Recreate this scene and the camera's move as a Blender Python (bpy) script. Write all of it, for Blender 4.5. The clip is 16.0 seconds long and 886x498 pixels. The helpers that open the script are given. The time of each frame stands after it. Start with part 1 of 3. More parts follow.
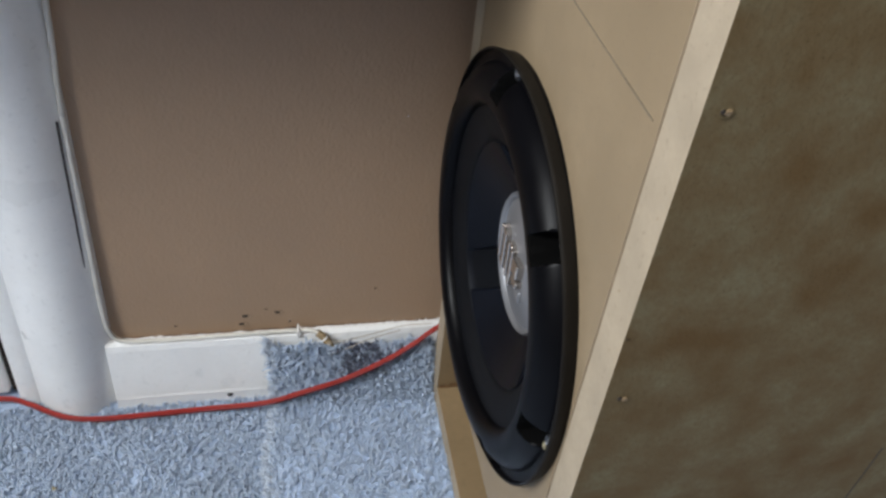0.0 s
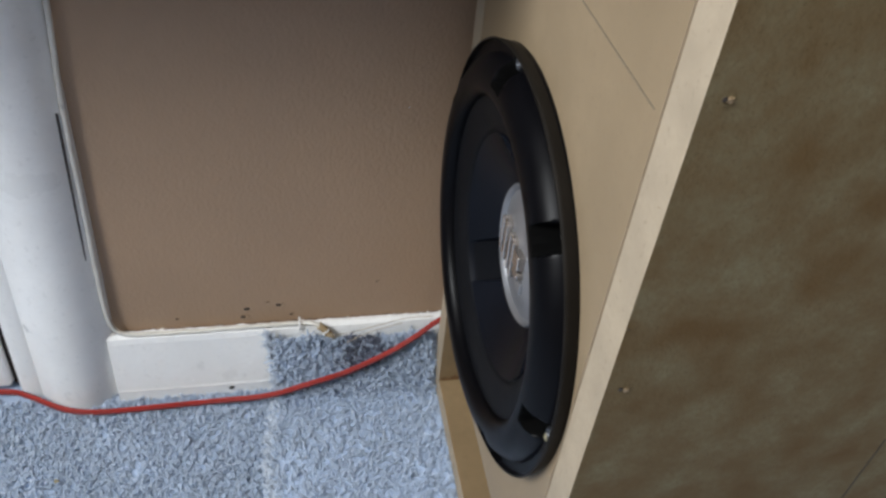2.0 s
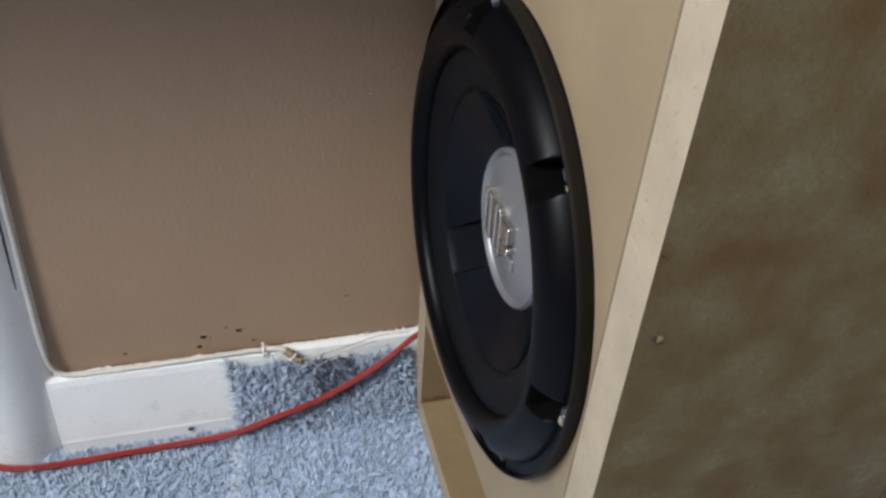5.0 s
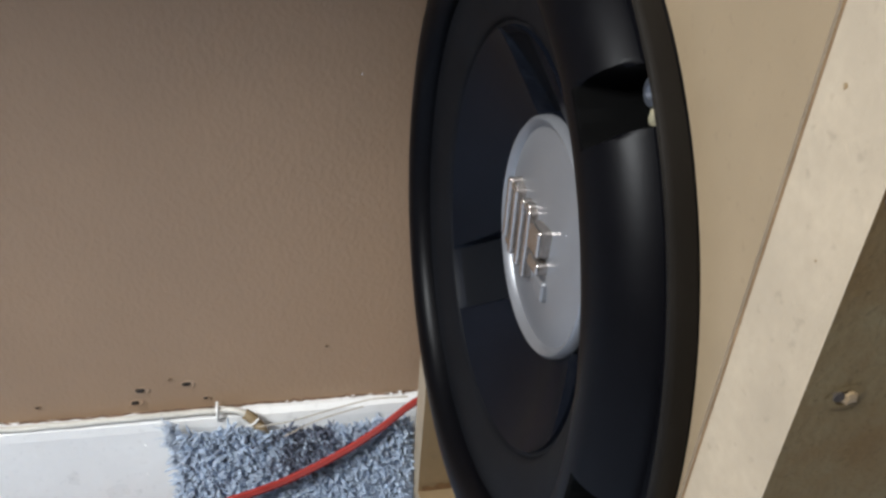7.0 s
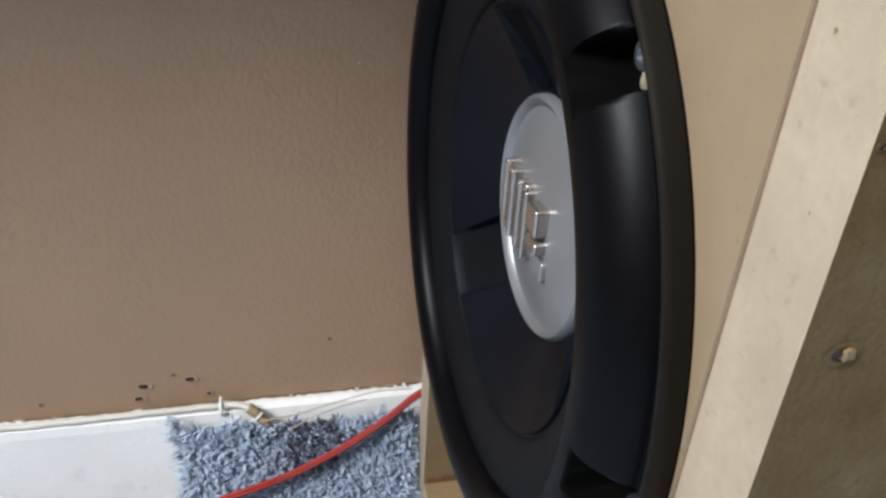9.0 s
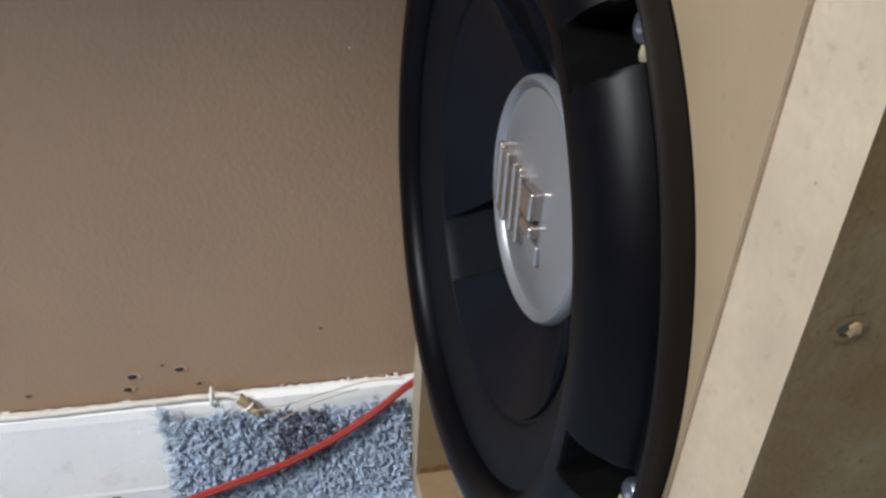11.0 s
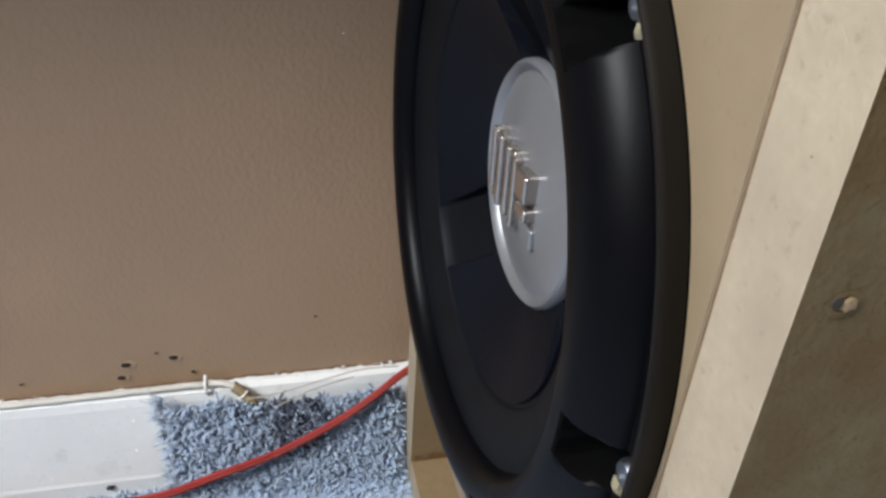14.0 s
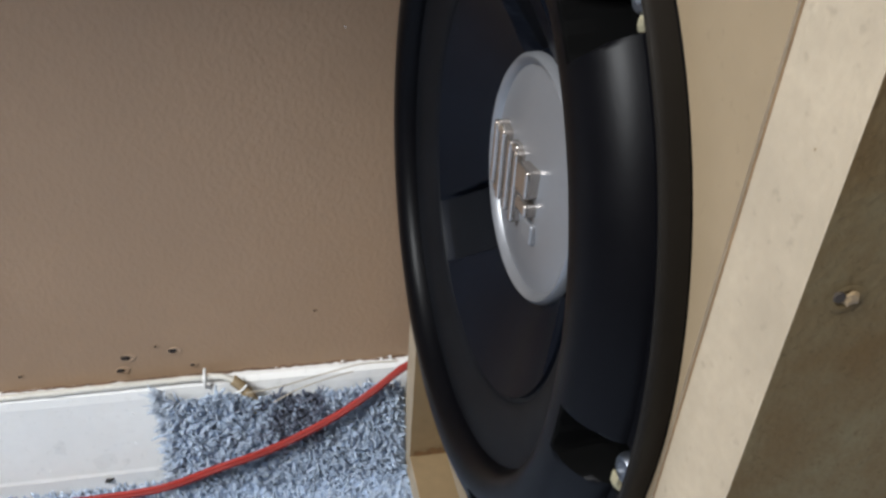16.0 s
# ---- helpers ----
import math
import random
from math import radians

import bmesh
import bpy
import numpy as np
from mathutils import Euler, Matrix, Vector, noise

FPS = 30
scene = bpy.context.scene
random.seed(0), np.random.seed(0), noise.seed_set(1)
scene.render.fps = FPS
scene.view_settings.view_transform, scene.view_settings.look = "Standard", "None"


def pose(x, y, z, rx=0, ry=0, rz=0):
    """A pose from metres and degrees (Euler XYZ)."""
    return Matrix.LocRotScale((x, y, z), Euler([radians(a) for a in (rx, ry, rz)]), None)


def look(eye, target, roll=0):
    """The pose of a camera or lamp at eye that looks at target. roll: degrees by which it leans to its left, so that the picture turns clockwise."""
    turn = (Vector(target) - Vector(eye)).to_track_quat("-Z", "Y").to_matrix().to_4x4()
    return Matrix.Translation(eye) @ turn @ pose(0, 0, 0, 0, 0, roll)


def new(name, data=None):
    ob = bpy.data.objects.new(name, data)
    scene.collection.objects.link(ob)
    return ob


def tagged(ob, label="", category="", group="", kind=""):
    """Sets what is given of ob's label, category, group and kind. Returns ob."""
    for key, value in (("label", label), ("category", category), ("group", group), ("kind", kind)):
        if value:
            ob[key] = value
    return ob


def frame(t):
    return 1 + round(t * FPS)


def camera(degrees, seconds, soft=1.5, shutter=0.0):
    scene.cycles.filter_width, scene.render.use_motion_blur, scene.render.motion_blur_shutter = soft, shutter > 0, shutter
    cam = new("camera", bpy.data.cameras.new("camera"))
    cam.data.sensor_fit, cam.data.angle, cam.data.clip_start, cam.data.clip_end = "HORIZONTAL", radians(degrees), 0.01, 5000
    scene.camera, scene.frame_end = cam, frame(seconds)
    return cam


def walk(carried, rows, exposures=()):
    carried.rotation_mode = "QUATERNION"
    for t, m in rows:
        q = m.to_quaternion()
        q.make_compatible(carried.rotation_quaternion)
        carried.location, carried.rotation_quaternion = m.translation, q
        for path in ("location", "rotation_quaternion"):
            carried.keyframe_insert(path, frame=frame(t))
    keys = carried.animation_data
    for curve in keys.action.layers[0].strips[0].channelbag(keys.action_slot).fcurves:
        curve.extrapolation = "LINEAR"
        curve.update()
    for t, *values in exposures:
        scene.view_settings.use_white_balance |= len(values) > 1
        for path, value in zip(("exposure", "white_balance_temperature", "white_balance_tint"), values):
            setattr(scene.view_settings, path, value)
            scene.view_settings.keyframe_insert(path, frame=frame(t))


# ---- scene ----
# ---- camera and walk ----
cam = camera(57.0, 16.0, soft=2.8)
PATH = [
    (0, (-0.112, -0.553, 0.552), (0.254, 0.912, -0.76), 6.5),
    (0.5, (-0.112, -0.552, 0.551), (0.257, 0.912, -0.761), 6.6),
    (1, (-0.111, -0.551, 0.55), (0.255, 0.911, -0.765), 6.3),
    (1.5, (-0.112, -0.552, 0.55), (0.247, 0.913, -0.763), 6.2),
    (2, (-0.111, -0.553, 0.55), (0.248, 0.904, -0.773), 6.3),
    (2.5, (-0.111, -0.551, 0.546), (0.228, 0.902, -0.785), 5.2),
    (3, (-0.115, -0.547, 0.532), (0.233, 0.896, -0.808), 4.3),
    (3.5, (-0.11, -0.539, 0.496), (0.314, 0.986, -0.727), 4.0),
    (3.7, (-0.114, -0.54, 0.493), (0.355, 0.989, -0.708), 4.3),
    (5.8, (-0.112, -0.533, 0.469), (0.341, 0.991, -0.744), 3.8),
    (6, (-0.103, -0.506, 0.442), (0.251, 1.022, -0.799), 2.1),
    (6.5, (-0.075, -0.457, 0.404), (0.322, 1.16, -0.703), 3.5),
    (7, (-0.076, -0.455, 0.394), (0.334, 1.196, -0.656), 4.8),
    (7.5, (-0.073, -0.455, 0.393), (0.328, 1.218, -0.627), 4.3),
    (8, (-0.074, -0.457, 0.392), (0.319, 1.221, -0.623), 3.7),
    (8.5, (-0.073, -0.457, 0.389), (0.319, 1.208, -0.647), 3.7),
    (9, (-0.073, -0.457, 0.388), (0.321, 1.2, -0.661), 3.5),
    (11.5, (-0.073, -0.455, 0.383), (0.343, 1.188, -0.678), 3.8),
    (12, (-0.071, -0.455, 0.383), (0.341, 1.19, -0.679), 3.7),
    (12.5, (-0.074, -0.456, 0.383), (0.353, 1.18, -0.685), 4.0),
    (13, (-0.073, -0.456, 0.382), (0.349, 1.181, -0.687), 4.0),
    (13.5, (-0.073, -0.456, 0.382), (0.352, 1.179, -0.688), 4.1),
    (14, (-0.073, -0.456, 0.381), (0.353, 1.175, -0.695), 4.0),
    (14.5, (-0.074, -0.457, 0.381), (0.359, 1.17, -0.698), 4.4),
    (15, (-0.074, -0.457, 0.38), (0.357, 1.17, -0.701), 4.3),
    (15.5, (-0.073, -0.457, 0.38), (0.355, 1.169, -0.704), 4.4),
    (16, (-0.073, -0.456, 0.38), (0.352, 1.171, -0.703), 4.4),
]
walk(cam, [(t, look(eye, target, roll)) for t, eye, target, roll in PATH],
     exposures=((0.0, -0.60), (3.7, -0.51), (5.8, -0.46), (6.5, -0.38), (8.0, -0.14), (9.2, -0.23), (11.3, -0.31), (16.0, -0.31)))

# ---- world and light ----
world = bpy.data.worlds.new("world")
scene.world = world
world.use_nodes = True
wn = world.node_tree.nodes
sky = wn.new("ShaderNodeTexSky")
sky.sky_type, sky.sun_disc = "NISHITA", False
sky.sun_elevation, sky.sun_rotation = radians(40), radians(200)
world.node_tree.links.new(sky.outputs[0], wn["Background"].inputs[0])
wn["Background"].inputs[1].default_value = 0.1

WIN_X, WIN_Y, WIN_Z, WIN_W, WIN_H = -1.20, -0.87, 1.60, 0.66, 0.9   # the window in the west wall
lamp_data = bpy.data.lights.new("window_light", "AREA")
lamp_data.shape, lamp_data.size, lamp_data.size_y = "RECTANGLE", WIN_H, WIN_W
lamp_data.energy, lamp_data.color = 118.0, (0.95, 0.98, 1.0)
window_light = new("window_light", lamp_data)
window_light.matrix_world = pose(WIN_X - 0.03, WIN_Y, WIN_Z, 0, -90, 0)


# ---- materials ----
def material(name, colour, rough=0.6, metal=0.0, vary=0.15, size=20.0, stretch=(1, 1, 1), bump=0.0, bump_size=400.0,
             tint=None, spots=0.0, spot_size=120.0, island=0.0, sheen=0.0, specular=0.5, depth=0.001, rough_vary=0.1, soft=0.0):
    """A painted, wooden or woven surface: two scales of colour variation, speckles, bump and uneven gloss."""
    m = bpy.data.materials.new(name)
    m.use_nodes = True
    n, l = m.node_tree.nodes, m.node_tree.links
    shader = n["Principled BSDF"]
    coord = n.new("ShaderNodeTexCoord")
    mapping = n.new("ShaderNodeMapping")
    mapping.inputs["Scale"].default_value = stretch
    l.new(coord.outputs["Object"], mapping.inputs[0])

    def noise_at(scale, detail=4.0):
        t = n.new("ShaderNodeTexNoise")
        t.inputs["Scale"].default_value, t.inputs["Detail"].default_value = scale, detail
        l.new(mapping.outputs[0], t.inputs["Vector"])
        return t

    def mixed(factor, a, b, kind="MIX"):
        x = n.new("ShaderNodeMix")
        x.data_type, x.blend_type = "RGBA", kind
        for socket, value in ((x.inputs[0], factor), (x.inputs[6], a), (x.inputs[7], b)):
            if isinstance(value, bpy.types.NodeSocket):
                l.new(value, socket)
            elif isinstance(value, float):
                socket.default_value = value
            else:
                socket.default_value = (*value[:3], 1)
        return x.outputs[2]

    def ramp(source, low, high):
        r = n.new("ShaderNodeMapRange")
        r.inputs[1].default_value, r.inputs[2].default_value = low, high
        l.new(source, r.inputs[0])
        return r.outputs[0]

    dark = tuple(c * (1 - vary) for c in colour)
    light = tint or tuple(min(1.0, c * (1 + vary)) for c in colour)
    large = noise_at(size)
    out = mixed(ramp(large.outputs[0], 0.3, 0.7), dark, light)
    fine = noise_at(size * 9, 3.0)
    out = mixed(ramp(fine.outputs[0], 0.25, 0.75), out, mixed(0.5, out, dark))
    if spots:
        speck = noise_at(spot_size, 2.0)
        out = mixed(ramp(speck.outputs[0], 0.62, 0.72), out, mixed(spots, out, tuple(c * 0.35 for c in colour)))
    if island:
        geo = n.new("ShaderNodeNewGeometry")
        out = mixed(ramp(geo.outputs["Random Per Island"], 0.0, 1.0), mixed(island, out, tuple(c * 0.25 for c in colour)),
                    mixed(island, out, tuple(min(1, c * 1.75) for c in colour)))
    l.new(out, shader.inputs["Base Color"])
    gloss = n.new("ShaderNodeMapRange")
    gloss.inputs[3].default_value, gloss.inputs[4].default_value = max(0.02, rough - rough_vary), min(1.0, rough + rough_vary)
    l.new(large.outputs[0], gloss.inputs[0])
    l.new(gloss.outputs[0], shader.inputs["Roughness"])
    shader.inputs["Metallic"].default_value = metal
    shader.inputs["Specular IOR Level"].default_value = specular
    if sheen:
        shader.inputs["Sheen Weight"].default_value = sheen
    if soft:
        shader.inputs["Subsurface Weight"].default_value = soft
        shader.inputs["Subsurface Radius"].default_value = (1.0, 1.0, 1.0)
        shader.inputs["Subsurface Scale"].default_value = 0.003
    if bump:
        b = n.new("ShaderNodeBump")
        b.inputs["Strength"].default_value, b.inputs["Distance"].default_value = bump, depth
        l.new(noise_at(bump_size, 3.0).outputs[0], b.inputs["Height"])
        l.new(b.outputs[0], shader.inputs["Normal"])
    return m


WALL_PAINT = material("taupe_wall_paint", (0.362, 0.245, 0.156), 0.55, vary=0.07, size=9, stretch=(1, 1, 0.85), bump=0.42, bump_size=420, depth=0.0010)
# Darkened taupe for the unseen walls, to cut the light they bounce.
LOW_BOUNCE_PAINT = material("low_bounce_paint", (0.16, 0.115, 0.085), 0.7, vary=0.05, size=4, bump=0.2, bump_size=200)
CEILING_PAINT = material("ceiling_paint", (0.75, 0.74, 0.72), 0.8, vary=0.03, size=3)
WHITE_GLOSS = material("white_gloss_paint", (0.86, 0.865, 0.855), 0.3, vary=0.045, size=30, bump=0.12, bump_size=160, depth=0.0006, spots=0.12, spot_size=260)
OLD_WHITE = material("yellowed_white_paint", (0.66, 0.64, 0.58), 0.4, vary=0.12, size=60, bump=0.3, bump_size=300, spots=0.35, spot_size=200)
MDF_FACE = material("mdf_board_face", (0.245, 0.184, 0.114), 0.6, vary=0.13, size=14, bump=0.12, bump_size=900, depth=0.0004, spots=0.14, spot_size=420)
# Brown board tone, darkened further because this side takes little light.
MDF_SIDE_SHADED = material("mdf_board_side_shaded", (0.150, 0.092, 0.036), 0.75, vary=0.36, size=42, specular=0.12, tint=(0.150, 0.132, 0.080), bump=0.35, bump_size=800, depth=0.0006, spots=0.4, spot_size=900)
MDF_EDGE = material("mdf_cut_edge", (0.35, 0.288, 0.208), 0.8, vary=0.14, size=45, bump=0.4, bump_size=700, depth=0.0005, spots=0.26, spot_size=300)
# Brown board face, taken darker to hold the shade inside the port.
PORT_FACE_SHADED = material("mdf_port_face_shaded", (0.215, 0.148, 0.076), 0.6, vary=0.14, size=22, bump=0.1, bump_size=900, depth=0.0004, spots=0.1)
RUST_STAIN = material("rust_stain", (0.19, 0.10, 0.04), 0.7, vary=0.4, size=160)
PENCIL = material("pencil_line", (0.15, 0.125, 0.09), 0.6, vary=0.5, size=600)
SCORED = material("dark_scored_line", (0.045, 0.035, 0.022), 0.7, vary=0.4, size=400)
CARPET = material("blue_carpet_pile", (0.40, 0.505, 0.685), 0.95, vary=0.12, size=28, island=0.08, sheen=0.12, soft=0.6)
CARPET_BASE = material("blue_carpet_base", (0.37, 0.465, 0.625), 0.95, vary=0.15, size=120, bump=0.2, bump_size=350, depth=0.001)
CARPET_SOILED = material("soiled_carpet_pile", (0.15, 0.17, 0.23), 0.95, vary=0.3, size=60, island=0.2)
CARPET_EDGE = material("carpet_backing", (0.55, 0.64, 0.78), 0.95, vary=0.2, size=90, island=0.3)
RED_PVC = material("red_cable_sheath", (0.30, 0.019, 0.012), 0.5, specular=0.3, vary=0.15, size=60)
DARK_PVC = material("dark_red_cable_sheath", (0.21, 0.014, 0.010), 0.5, specular=0.3, vary=0.2, size=60)
THREAD = material("tan_thread", (0.45, 0.40, 0.32), 0.8, vary=0.2, size=100)
BLACK_RUBBER = material("black_moulded_rubber", (0.0022, 0.0022, 0.003), 0.38, specular=0.085, vary=0.2, size=40, bump=0.06, bump_size=900, depth=0.0003)
# Duller black for the bolt cutouts, painting the shade inside them.
SLOT_SHADE = material("matt_black_slot_shade", (0.002, 0.002, 0.002), 0.85, vary=0.2, size=80, specular=0.03)
SURROUND = material("black_surround", (0.0065, 0.0070, 0.0085), 0.45, specular=0.05, vary=0.2, size=60)
CONE = material("blue_black_cone", (0.0035, 0.0045, 0.0075), 0.32, specular=0.11, vary=0.25, size=25, bump=0.05, bump_size=700, depth=0.0002)
CONE_MATT = material("matt_black_cone_panel", (0.004, 0.0045, 0.006), 0.6, specular=0.05, vary=0.2, size=30)
RIM_BAND = material("brown_black_rim", (0.009, 0.0075, 0.006), 0.55, specular=0.12, vary=0.2, size=50, bump=0.1, bump_size=900, depth=0.0003)
CAP_GREY = material("silver_grey_cap", (0.23, 0.235, 0.25), 0.34, metal=0.5, vary=0.06, size=30)
LOGO_METAL = material("polished_badge", (0.50, 0.45, 0.41), 0.22, metal=0.9, vary=0.1, size=60)
STEEL = material("zinc_steel", (0.27, 0.29, 0.33), 0.45, metal=1.0, vary=0.15, size=80)
FOAM = material("cream_foam", (0.24, 0.215, 0.14), 0.9, vary=0.2, size=200)
GRIME = material("brown_grime", (0.20, 0.12, 0.075), 0.8, vary=0.5, size=200)
BLACK_BIT = material("black_debris", (0.015, 0.014, 0.013), 0.7)
# Near-black painted in for the shade inside holes, cracks and the door gap.
HOLE_GAP_SHADE = material("hole_gap_shade", (0.03, 0.022, 0.017), 0.9)
GLUE = material("brown_glue_line", (0.17, 0.105, 0.052), 0.7, vary=0.35, size=120)
BROWN_SHEATH = material("olive_brown_sheath", (0.30, 0.22, 0.12), 0.6, vary=0.3, size=200)
CHIP = material("plaster_chip", (0.40, 0.285, 0.195), 0.9, vary=0.2, size=300)
GLASS_FRAME = material("window_frame_paint", (0.78, 0.78, 0.78), 0.35, vary=0.03, size=10)


# ---- helpers ----
def part(name, bm, mat, parent=None, label="", smooth=False, mats=()):
    me = bpy.data.meshes.new(name)
    bmesh.ops.recalc_face_normals(bm, faces=bm.faces)
    bm.to_mesh(me)
    bm.free()
    for m in (mat, *mats):
        me.materials.append(m)
    if smooth:
        me.polygons.foreach_set("use_smooth", [True] * len(me.polygons))
        me.set_sharp_from_angle(angle=radians(42))
    ob = new(name, me)
    if parent:
        ob.parent = parent
    if label:
        ob["label"] = label
    return ob


def thing(name, label, category, place=(0, 0, 0), group="", kind=""):
    ob = new(name)
    ob.location = place
    return tagged(ob, label, category, group, kind)


def block(lo, hi, bevel=0.0, segments=2):
    bm = bmesh.new()
    bmesh.ops.create_cube(bm, size=1)
    for v in bm.verts:
        v.co = Vector([(a + b) / 2 + c * (b - a) for a, b, c in zip(lo, hi, v.co)])
    if bevel:
        bmesh.ops.bevel(bm, geom=bm.edges[:], offset=bevel, segments=segments, affect="EDGES", profile=0.5)
    return bm


def extruded(profile, a, b, axis, lean=0.0, steps=1):
    """A closed section swept from a to b along x or z. lean: sideways slip per metre."""
    bm = bmesh.new()
    rings = []
    for i in range(steps + 1):
        s = a + (b - a) * i / steps
        if axis == "z":
            rings.append([bm.verts.new((p + lean * min(s, 0.6), q, s)) for p, q in profile])
        else:
            rings.append([bm.verts.new((s, p, q)) for p, q in profile])
    k = len(profile)
    for r0, r1 in zip(rings, rings[1:]):
        for i in range(k):
            bm.faces.new((r0[i], r0[(i + 1) % k], r1[(i + 1) % k], r1[i]))
    bm.faces.new(rings[0])
    bm.faces.new(rings[-1])
    return bm


def smooth_line(points, n):
    """A Catmull-Rom line through the points, n steps a piece."""
    p = [Vector(q) for q in points]
    p = [p[0] * 2 - p[1]] + p + [p[-1] * 2 - p[-2]]
    out = []
    for i in range(1, len(p) - 2):
        for j in range(n):
            t = j / n
            a, b, c, d = p[i - 1], p[i], p[i + 1], p[i + 2]
            out.append(0.5 * ((2 * b) + (c - a) * t + (2 * a - 5 * b + 4 * c - d) * t * t + (3 * b - a - 3 * c + d) * t ** 3))
    return out + [p[-2]]


def tube(points, radius, sides=10, n=8, side=Vector((0, 0, 0)), jitter=0.0):
    """A round cord along the points; side: a shift of the whole cord."""
    bm = bmesh.new()
    line = [q + side + Vector((0, random.gauss(0, jitter), random.gauss(0, jitter))) for q in smooth_line(points, n)]
    rings = []
    for i, q in enumerate(line):
        d = (line[min(i + 1, len(line) - 1)] - line[max(i - 1, 0)]).normalized()
        u = d.cross(Vector((0.13, 0.31, 0.94))).normalized()
        w = d.cross(u)
        rings.append([bm.verts.new(q + (u * math.cos(a) + w * math.sin(a)) * radius)
                      for a in (2 * math.pi * k / sides for k in range(sides))])
    for r0, r1 in zip(rings, rings[1:]):
        for k in range(sides):
            bm.faces.new((r0[k], r0[(k + 1) % sides], r1[(k + 1) % sides], r1[k]))
    bm.faces.new(rings[0])
    bm.faces.new(rings[-1])
    return bm


def lathe(profile, steps=160, shape=None):
    """Turns (radius, depth) pairs about the x axis; shape(angle, r, d) may change the depth."""
    bm = bmesh.new()
    rings = []
    for r, d in profile:
        if r < 1e-6:
            rings.append([bm.verts.new((d, 0, 0))])
            continue
        ring = []
        for k in range(steps):
            a = 2 * math.pi * k / steps
            dd = shape(a, r, d) if shape else d
            ring.append(bm.verts.new((dd, r * math.cos(a), r * math.sin(a))))
        rings.append(ring)
    for r0, r1 in zip(rings, rings[1:]):
        for k in range(steps):
            k2 = (k + 1) % steps
            if len(r1) == 1:
                bm.faces.new((r0[k], r0[k2], r1[0]))
            elif len(r0) == 1:
                bm.faces.new((r0[0], r1[k2], r1[k]))
            else:
                bm.faces.new((r0[k], r0[k2], r1[k2], r1[k]))
    return bm


# ---- the room ----
WALL_Y = -0.098
EAST, SOUTH, CEIL = 1.4, -2.3, 2.35


def room():
    bm = block((WIN_X - 0.2, SOUTH - 0.1, -0.1), (EAST + 0.1, 0.1, 0.0))
    tagged(part("floor", bm, CARPET_BASE), "blue-grey carpeted floor", "floor", kind="structure")
    north = part("wall_north", block((-0.300, WALL_Y, 0), (EAST, WALL_Y + 0.1, 0.473)), WALL_PAINT)
    tagged(north, "taupe painted wall with textured lining", "wall", kind="structure")
    tagged(part("wall_north_end", block((WIN_X, WALL_Y, 0), (-1.13, WALL_Y + 0.1, 0.473)), LOW_BOUNCE_PAINT), "unseen wall beside the door, taupe darkened to cut bounce light", "wall", kind="structure")
    # Unseen overhang, added to shade the upper part of the north wall.
    tagged(part("added_shade_overhang", block((WIN_X, WALL_Y - 0.15, 0.473), (EAST, WALL_Y + 0.1, CEIL)), LOW_BOUNCE_PAINT), "added unseen overhang that shades the upper wall", "wall", kind="structure")
    tagged(part("wall_east", block((EAST, SOUTH, 0), (EAST + 0.1, WALL_Y + 0.1, CEIL)), LOW_BOUNCE_PAINT), "plain unseen wall in taupe darkened to cut bounce light", "wall", kind="structure")
    tagged(part("wall_south", block((WIN_X - 0.1, SOUTH - 0.1, 0), (EAST + 0.1, SOUTH, CEIL)), LOW_BOUNCE_PAINT), "plain unseen wall in taupe darkened to cut bounce light", "wall", kind="structure")
    y0, y1, z0, z1 = WIN_Y - WIN_W / 2, WIN_Y + WIN_W / 2, WIN_Z - WIN_H / 2, WIN_Z + WIN_H / 2
    x0, x1 = WIN_X - 0.1, WIN_X
    bm = bmesh.new()
    for lo, hi in (((x0, SOUTH, 0), (x1, y0, CEIL)), ((x0, y1, 0), (x1, WALL_Y + 0.1, CEIL)),
                   ((x0, y0, 0), (x1, y1, z0)), ((x0, y0, z1), (x1, y1, CEIL))):
        other = block(lo, hi)
        me = bpy.data.meshes.new("tmp")
        other.to_mesh(me)
        other.free()
        bm.from_mesh(me)
        bpy.data.meshes.remove(me)
    tagged(part("wall_west", bm, LOW_BOUNCE_PAINT), "unseen wall with a window, taupe darkened to cut bounce light", "wall", kind="structure")
    tagged(part("ceiling", block((WIN_X - 0.1, SOUTH - 0.1, CEIL), (EAST + 0.1, WALL_Y + 0.1, CEIL + 0.1)), CEILING_PAINT), "white ceiling", "ceiling", kind="structure")
    window = thing("window_1", "white framed window", "window", (WIN_X - 0.05, WIN_Y, WIN_Z), kind="structure")
    for lo, hi in (((-0.03, -WIN_W / 2, -WIN_H / 2), (0.015, -WIN_W / 2 + 0.05, WIN_H / 2)), ((-0.03, WIN_W / 2 - 0.05, -WIN_H / 2), (0.015, WIN_W / 2, WIN_H / 2)),
                   ((-0.03, -WIN_W / 2 + 0.05, -WIN_H / 2), (0.015, WIN_W / 2 - 0.05, -WIN_H / 2 + 0.05)), ((-0.03, -WIN_W / 2 + 0.05, WIN_H / 2 - 0.05), (0.015, WIN_W / 2 - 0.05, WIN_H / 2))):
        part("window_frame", block(lo, hi, 0.004), GLASS_FRAME, window)
    return north


wall_north = room()


